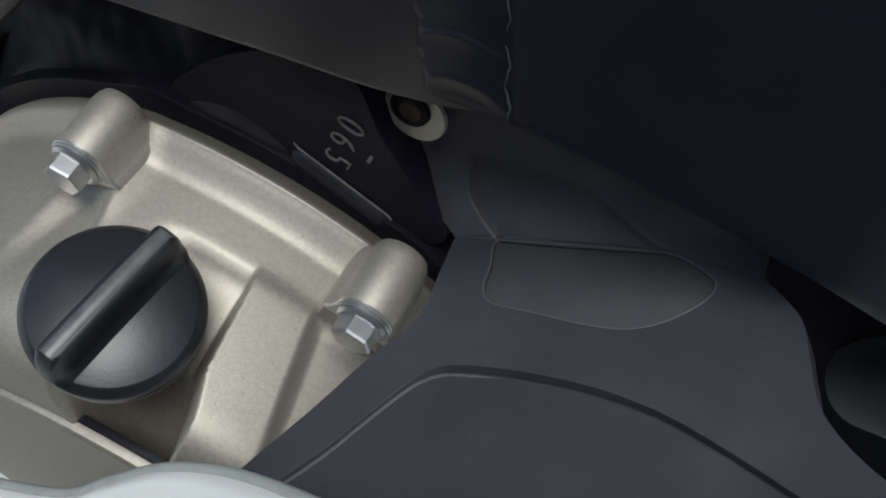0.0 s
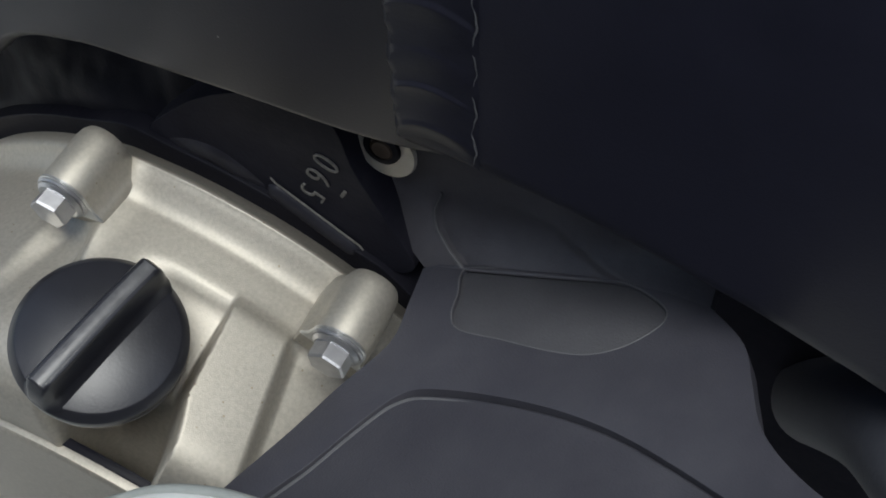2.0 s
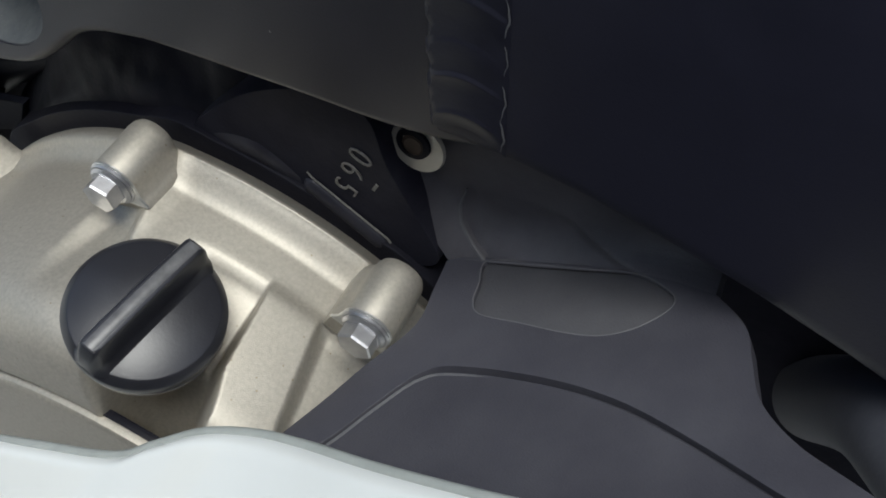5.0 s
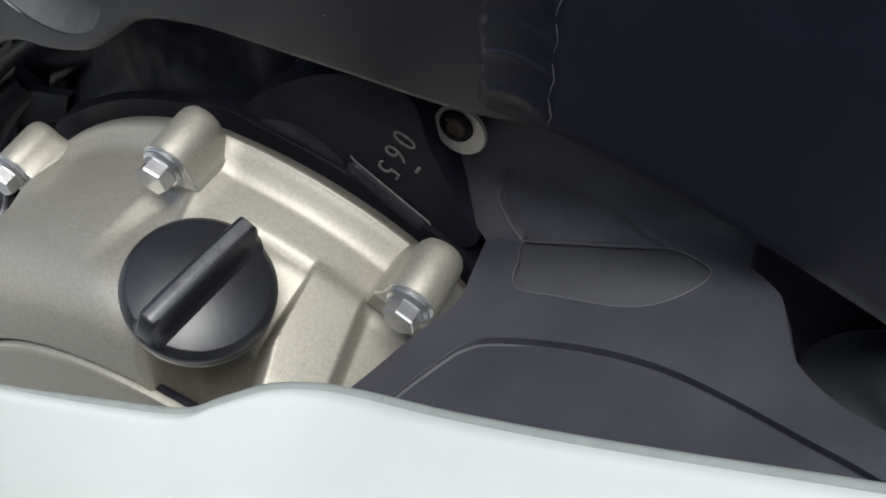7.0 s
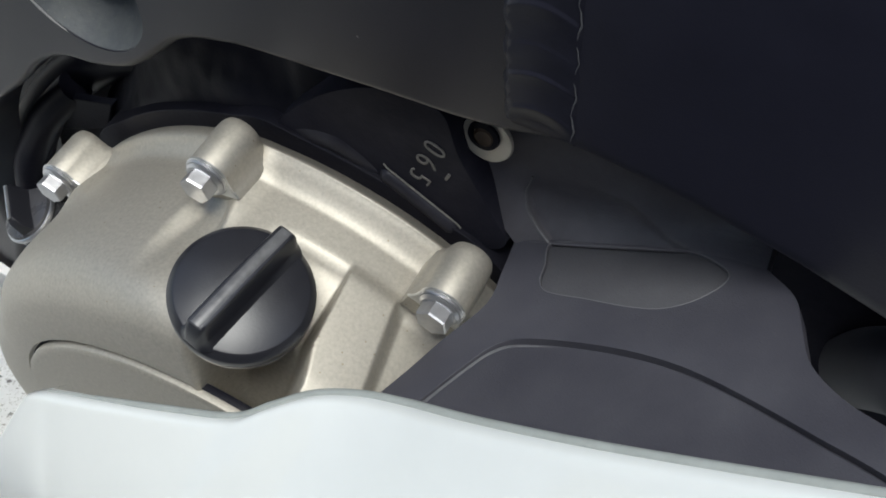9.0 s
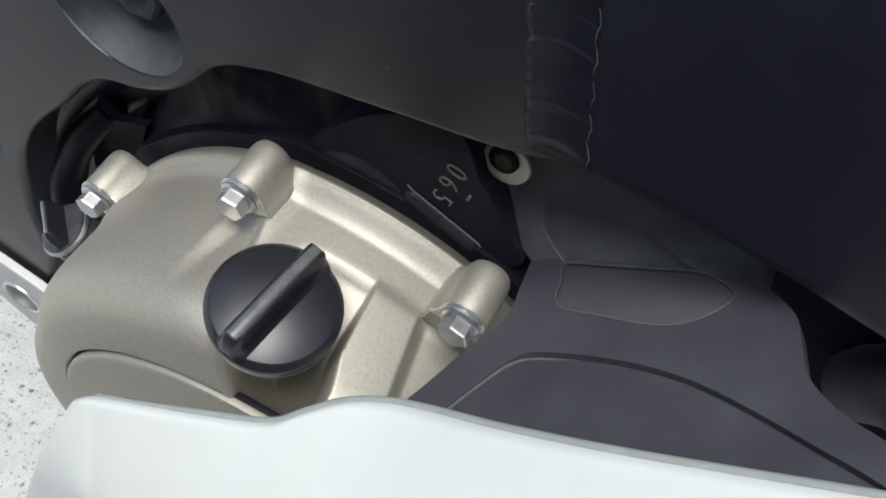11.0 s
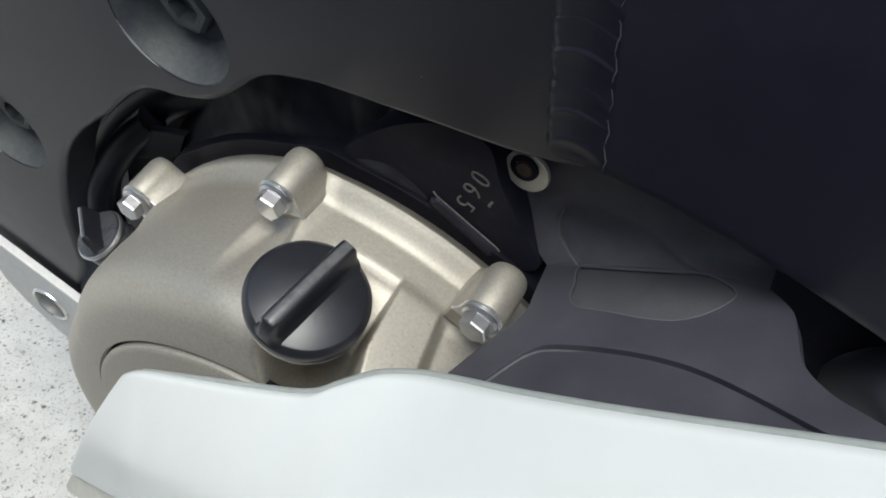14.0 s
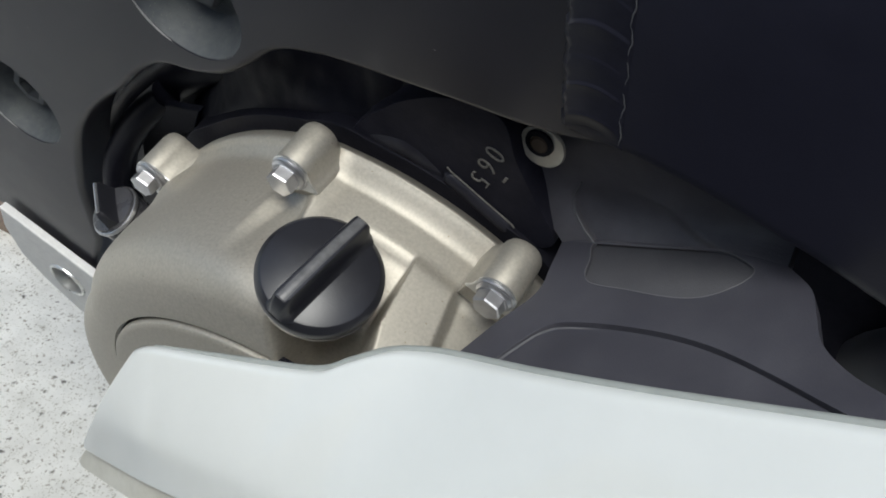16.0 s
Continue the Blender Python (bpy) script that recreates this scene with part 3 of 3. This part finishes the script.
for hx, hz in ((-.062, .066), (-.184, -.036)):
    b = thing("mount_bolt", (hx, .045, hz), label="dusty recessed engine mount bolt in a frame hole", category="bolt", group="engine mount bolts")
    part("recess_cup", lathe([(.0241, -.006), (.0241, .0021), (.0237, .0020), (.0222, -.001), (.0195, -.007), (.016, -.011), (0, -.012)], (hx, .0275, hz), (0, -1, 0), 56), M_DIRTSHADE, b)
    # Glint on the rim's lower left, added as a pale arc.
    part("rim_glint", tube([(hx + .0241 * math.cos(a), .0251, hz + .0241 * math.sin(a)) for a in [radians(195 + 55 * k / 20) for k in range(21)]], .0004, 8, lambda t: .2 + .8 * math.sin(math.pi * t)), M_RIMGLINT, b, "glint along the recess rim, put in as a pale arc")
    hx6 = lathe([(0, -.014), (.0105, -.013), (.0105, -.007), (.0092, -.0055), (.006, -.0055), (.0052, -.010), (0, -.010)], (hx, .0275, hz), (0, -1, 0), 6)
    part("bolt_head", hx6, M_DIRTSHADE, b, smooth=False)

# ---- silver bracket ----
brk = thing("footrest_bracket", (-.21, .02, -.17), label="polished aluminium bracket plate with an oblong hole", category="bracket")
bo = [(-.2380, -.1316), (-.1825, -.1564), (-.172, -.160), (-.180, -.205), (-.200, -.213), (-.2159, -.2079), (-.2330, -.1900), (-.2427, -.1740), (-.2440, -.1500)]
bm = slab(bo, .0180, .0225, .0010, [(-.2098, -.1752, .0100)])
part("plate", bm, M_SILVER, brk)
part("hole_rim", lathe([(.0099, -.007), (.0099, .0012), (.0104, .0018), (.0114, .0014), (.0118, .0)], (-.2098, .0185, -.1752), (0, -1, 0), 40), M_ALU, brk)

# ---- slotted inspection plug ----
PC_, PN_ = Vector((-.1382, .018, -.0734)), Vector((-.311, -.310, .898)).normalized()
plug = thing("inspection_plug", PC_, label="grey slotted inspection plug with a tall black grip bar", category="plug")
part("plug_disc", lathe([(.0112, -.014), (.0112, -.0012), (.0108, -.0003), (.0100, 0), (0, .0002)], PC_, PN_, 48), M_PLUG, plug)
part("rim_ring", lathe([(.0110, -.004), (.0119, -.0034), (.0121, -.0024), (.0117, -.0016), (.0110, -.0014)], PC_, PN_, 48), M_STEEL, plug, "thin silver rim")
px = Vector((.788, -.592, -.169))
px = (px - PN_ * px.dot(PN_)).normalized()
py = PN_.cross(px)
rows = []
for k in range(21):
    s = -1 + k / 10
    e = max(0.0, (abs(s) - .8) / .2)
    h = .0092 * (1 - .5 * e ** 2)
    rows.append([PC_ + px * (.0106 * s) + py * u + PN_ * (h * v) for u, v in ((-.0030, 0), (-.0024, .1), (-.0016, .92), (-.0010, 1), (.0010, 1), (.0016, .92), (.0024, .1), (.0030, 0))])
bm = sheet(rows)
bm.verts.ensure_lookup_table()
bm.faces.new([bm.verts[i] for i in range(8)])
bm.faces.new([bm.verts[20 * 8 + i] for i in range(8)])
bmesh.ops.recalc_face_normals(bm, faces=bm.faces)
bar = part("grip_bar", bm, M_CAP, plug, "black grip bar")
part("bar_top", tube([PC_ + px * -.0086 + PN_ * .0090, PC_ + px * .0086 + PN_ * .0090], .00095, 10), M_STEEL, bar, "worn silver top edge")

# ---- plastic side panel ----
PA, PB, PC = .5395, -.1357, -.0168
PN = Vector((-PA, -PB, 1)).normalized()


def pan(x, y, d=0.0):
    return Vector((x, y, PA * x + PB * y + PC)) + PN * d


def plate(outline, top, depth, bevel, hole=None):
    """A plate on the panel's plane, its rim rounded over."""
    bm = bmesh.new()
    vs = [bm.verts.new(pan(x, y, top)) for x, y in outline]
    edges = [bm.edges.new((vs[i], vs[(i + 1) % len(vs)])) for i in range(len(vs))]
    if hole:
        hs = [bm.verts.new(pan(x, y, top)) for x, y in hole]
        edges += [bm.edges.new((hs[i], hs[(i + 1) % len(hs)])) for i in range(len(hs))]
    bmesh.ops.triangle_fill(bm, use_beauty=True, use_dissolve=False, edges=edges, normal=PN)
    ext = bmesh.ops.extrude_face_region(bm, geom=list(bm.faces))
    low = [g for g in ext["geom"] if isinstance(g, bmesh.types.BMVert)]
    bmesh.ops.translate(bm, verts=low, vec=-PN * depth)
    bmesh.ops.recalc_face_normals(bm, faces=bm.faces)
    lowset = set(low)
    rimE = [e for e in bm.edges if e.is_manifold and not any(v in lowset for v in e.verts) and e.calc_face_angle(0) > 1.0]
    bmesh.ops.bevel(bm, geom=rimE, offset=bevel, segments=4, profile=0.5, affect='EDGES', clamp_overlap=True)
    return bm


def curve2(pts, n=6, closed=False):
    return [(v.x, v.y) for v in spline([(*p, 0) for p in pts], n, closed)]


panel = thing("side_panel", (.11, .0, .03), label="dark grey moulded plastic cover panel with a recessed pad", category="panel")
seam = [(.058, -.047), (.0640, -.0345), (.0702, -.0235), (.0741, -.0145), (.0781, -.0060), (.0805, -.0027), (.0842, -.0003), (.092, .0009), (.1015, .0012), (.1104, .0008), (.119, -.0005), (.128, -.0030), (.14, -.0080), (.1535, -.0145), (.1669, -.0211), (.20, -.040), (.27, -.080)]
left = [(.0505, -.045), (.0560, -.030), (.0615, -.0157), (.0655, -.0034), (.0708, .0106), (.0690, .0230), (.0670, .0340)]
bend = [(.0720, .0364), (.0779, .0362), (.0918, .0360), (.1032, .0359), (.1128, .0352), (.1237, .0330)]
right = [(.1326, .0300), (.1403, .0221), (.1440, .0130), (.1479, .0036), (.1552, -.0042), (.1648, -.0102), (.19, -.024), (.28, -.068)]
up = curve2(left, 4) + bend + curve2(right, 5) + curve2(seam, 5)[::-1]
pad = curve2([(.0779, .0352), (.0797, .0266), (.0810, .0208), (.0849, .0168), (.0954, .0156), (.1053, .0144), (.1135, .0146), (.1196, .0176), (.1242, .0230), (.1252, .0272), (.1224, .0306), (.1153, .0345), (.1065, .0353), (.092, .0354)], 5, True)
part("shelf", plate(up, 0, .006, .0009, pad), M_PLAST, panel)
low = [(x + .0006, y - .0022) for x, y in curve2(seam, 5)] + [(.30, -.13), (.06, -.13)]
part("lower_shelf", plate(low, .0003, .008, .0024), M_PLAST, panel)
# Edge highlight of the lower shelf, added as a pale line.
part("shelf_rim", tube([pan(x + .0007, y - .0027, -.0002) for x, y in curve2(seam, 5)], .00055, 8, lambda t: 1.35 - .55 * sstep(t, .30, .55)), M_RIM, panel, "edge highlight put in as a pale line")
part("groove_floor", tube([pan(x + .0003, y - .0010, -.0027) for x, y in curve2(seam, 5)], .0010, 10), M_PLAST, panel)
part("pad", plate([(x + .00002, y) for x, y in pad], -.0012, .003, .0004), M_DUSTY, panel, "dusty recessed pad")
loop = [pan(x, y, -.0001) for x, y in pad]
# Dust and outline highlight of the pad, both in one pale line.
part("pad_rim", tube(loop + loop[:1], .00022, 8), M_RIM, panel, "pale pad edge of dust and highlight")
cols = [(.0666, .0362, .0144), (.0720, .0362, .0172), (.0779, .0360, .0203), (.0918, .0357, .0279), (.1032, .0356, .0341), (.1128, .0349, .0393), (.1237, .0330, .0455), (.1326, .0300, .0506)]
mids = [(.0450, .0440, .0330), (.0540, .0440, .0332), (.0650, .0440, .0320), (.0824, .0440, .0335), (.0950, .0440, .0410), (.108, .0440, .0450), (.120, .0440, .0500), (.131, .0430, .0535)]
strips = []
for c, q in zip(cols, mids):
    c, q = Vector(c) + Vector((0, -.0010, -.0012)), Vector(q)
    strips.append(spline([c, q, q + Vector((-.002, .006, .045))], 8))


def wall_at(u, v):
    """A point of the wall: u counts columns, v runs 0 to 2 from the bend through the middle to the top."""
    k = min(len(strips) - 2, int(u))
    j = min(15, int(v * 8))
    f, g = u - k, v * 8 - j
    a = strips[k][j].lerp(strips[k][j + 1], g)
    b = strips[k + 1][j].lerp(strips[k + 1][j + 1], g)
    return a.lerp(b, f)


def edge_at(pts, v):
    """Column of a recess edge at height v."""
    for (va, ua), (vb, ub) in zip(pts, pts[1:]):
        if v <= vb:
            return ua + (ub - ua) * (v - va) / (vb - va)
    return pts[-1][1]


# the dusty recess runs on from the pad up the wall
RL = [(0, 2.0), (.32, 1.8), (.6, 1.8), (.84, 2.0), (1.0, 2.15), (2, 2.4)]
RR = [(0, 5.6), (.38, 4.8), (.88, 3.9), (1.1, 3.1), (2, 2.6)]
rows = []
for i in range(71):
    u = 7 * i / 70
    row = []
    for j in range(65):
        v = 2 * (j / 64) ** 1.2
        p = wall_at(u, v)
        du, dv = wall_at(min(6.99, u + .05), v) - wall_at(max(0, u - .05), v), wall_at(u, min(1.99, v + .02)) - wall_at(u, max(0, v - .02))
        n = du.cross(dv).normalized()
        if n.dot(Vector((0, -1, .5))) < 0:
            n = -n
        dip = sstep(u, edge_at(RL, v) - .05, edge_at(RL, v) + .10) * (1 - sstep(u, edge_at(RR, v) - .25, edge_at(RR, v) + .15)) * (1 - sstep(v, .8, 1.2))
        row.append(p - n * (.0017 * dip))
    rows.append(row)
part("wall", slabsheet(rows, .003, (0, -1, .5)), M_WALLDUSTLIT, panel, "dusty rising side of the panel, lightened against spar shade")

# The light band along the bend is put into this paler strip.
part("bend", tube([pan(x, .0350, -.0002) for x in [.0700 + .047 * k / 40 for k in range(41)]], .0006, 12, lambda t: .15 + .85 * math.sin(math.pi * t) ** .5), M_WALLDUSTLIT, panel, "dusty rounded bend with its light band in the colour")
# Highlight on the moulded recess edge, added as a pale line.
part("recess_rim", tube([wall_at(edge_at(RL, v), v) + Vector((0, -.0003, .0002)) for v in [.02 + 1.0 * k / 40 for k in range(41)]], .0006, 8, lambda t: 1 - .5 * t), M_RIM, panel, "recess edge highlight put in as a pale line")
# Black sheet added where the gap beside the panel lies in shade.
part("gap_shade_sheet", slab([(.118, -.12), (.118, .10), (.50, .16), (.50, -.12)], .058, .062, .001), M_GAPSHADE, panel, "black sheet added for the shaded gap")

# ---- hose past the panel ----
tagged(part("coolant_hose", tube(spline([(.163, .056, -.012), (.1725, .034, .026), (.188, .012, .043), (.212, -.006, .057), (.28, -.030, .075)], 8), .0112, 28), M_HOSE, base=(.16, .02, .04)), "dark grey rubber coolant hose past the panel", "hose")

# ---- white fairing ----
fair = thing("fairing_panel", (.10, -.10, .02), label="white glossy fairing panel with a wavy top edge", category="fairing")
top = spline([(-.0004, -.0702, .0464), (.0026, -.0696, .0484), (.009, -.0684, .0504), (.020, -.0665, .0535), (.035, -.0635, .0575), (.0505, -.0601, .0625), (.058, -.056, .067), (.0658, -.0517, .0712), (.075, -.0490, .0745), (.085, -.0485, .079), (.10, -.0495, .0875), (.12, -.0495, .098), (.14, -.0480, .107), (.16, -.0460, .1155), (.20, -.042, .132), (.30, -.03, .17), (.45, -.01, .22)], 8)
OUT = Vector((-.25, -.72, .65)).normalized()
AWAY = Vector((-.53, .27, -.81)).normalized()
C0, C1 = Vector((.0045, -.0706, .048)), Vector((.0109, -.0861, .0333))
E1 = OUT.cross(C1 - C0).normalized()
E1 = E1 if E1.x < 0 else -E1
E2 = OUT.cross(Vector((.0409, -.0007, .0149))).normalized()
E2 = E2 if E2.z < 0 else -E2


def folded(v, soft=.0028):
    """The skin turns back past two creases, one across its end and one along its foot."""
    a, b = (v - C0).dot(E1), (v - C1).dot(E2)
    d = (a + math.sqrt(a * a + soft * soft)) / 2 * .50 + (b + math.sqrt(b * b + soft * soft)) / 2 * .55
    return v + AWAY * d


skin, liner, lip = [], [], []
run = 0.0
for i, p in enumerate(top):
    run += (p - top[i - 1]).length if i else 0.0
    q = Vector((p.x - .0121, -.0936 - .01 * p.x, .0162 + .38 * p.x))
    down = (q - p).normalized()
    turn = 1 - min(1.0, run / .0045)
    q -= down * (.0045 * (1 - math.sqrt(1 - turn * turn)))   # rounded lower corner
    row = [folded(p) - OUT * .0030, folded(p) - OUT * .0008]
    for j in range(61):
        v = j / 60
        d = v * (q - p).length
        row.append(folded(p.lerp(q, v)) + OUT * (.0018 * math.sqrt(1 - (1 - min(1.0, d / .0022)) ** 2) + .0015 * math.sin(math.pi * v)))
    foot = row[-1]
    row += [foot + down * .0006 - OUT * .0010, foot + down * .0004 - OUT * .0022]
    skin.append(row)
    lip.append([foot - OUT * .0022 + down * (.0086 * k / 6) + AWAY * (.004 * k / 6) for k in range(7)])
    liner.append([p - OUT * .0034 + down * .001, (p + q) / 2 - OUT * .0030 + AWAY * .004, foot - OUT * .0040])
T = Vector((.80, .05, .55)).normalized()
for back, along in ((.0008, -.0007), (.0020, -.0003), (.0032, .0008)):
    skin.insert(0, [v - OUT * back + T * along for v in skin[0]])
bm = sheet(skin)
bmesh.ops.recalc_face_normals(bm, faces=bm.faces)
part("outer_skin", bm, M_WHITE, fair)
# Dark strip stands for the shaded underside of the rolled edge.
part("lower_edge", tube([r[-1] for r in skin[6:]], .0008, 10, lambda t: .5 + .5 * sstep(t, 0, .1)), M_DIRTSHADE, fair, "lower edge with its underside shade in the colour")
part("lower_lip", slabsheet(lip[2:], .0010, (0, -.7, .5)), M_LIP, fair, "pale beige unpainted lower lip")
part("edge_trim", tube([p - OUT * .0010 for p in top[9:]], .0011, 12, lambda t: .25 + .75 * sstep(t, 0, .2)), M_TRIM, fair, "grey raw plastic edge")
part("inner_liner", slabsheet(liner[11:], .0012, (0, .7, .5)), M_RUBBER, fair, "black inner side")

# ---- washer and hidden bolt ----
bush = thing("frame_washer", (.0556, .0425, .0435), label="pale zinc washer with a dark bolt behind the frame", category="washer")
part("ring", lathe([(.0028, 0), (.0071, 0), (.0074, .0006), (.0071, .0014), (.0031, .0014), (.0028, 0)], (.0558, .0420, .0450), (0, -1, .12), 40), M_WASH, bush)
part("bolt_end", lathe([(0, 0), (.0030, 0), (.0031, .0020), (.0023, .0024), (0, .0016)], (.0553, .0420, .0463), (0, -1, .12), 20), M_RUST, bush, "brown rusty bolt end")
# Black ring added for the frame's shade on the washer.
part("washer_shade_ring", lathe([(.0030, .0012), (.0046, .0014), (.0044, .0022), (.0030, .0024)], (.0551, .0420, .0466), (0, -1, .12), 28), M_RUBBER, bush, "black ring round the bolt, added for the shade on the washer")
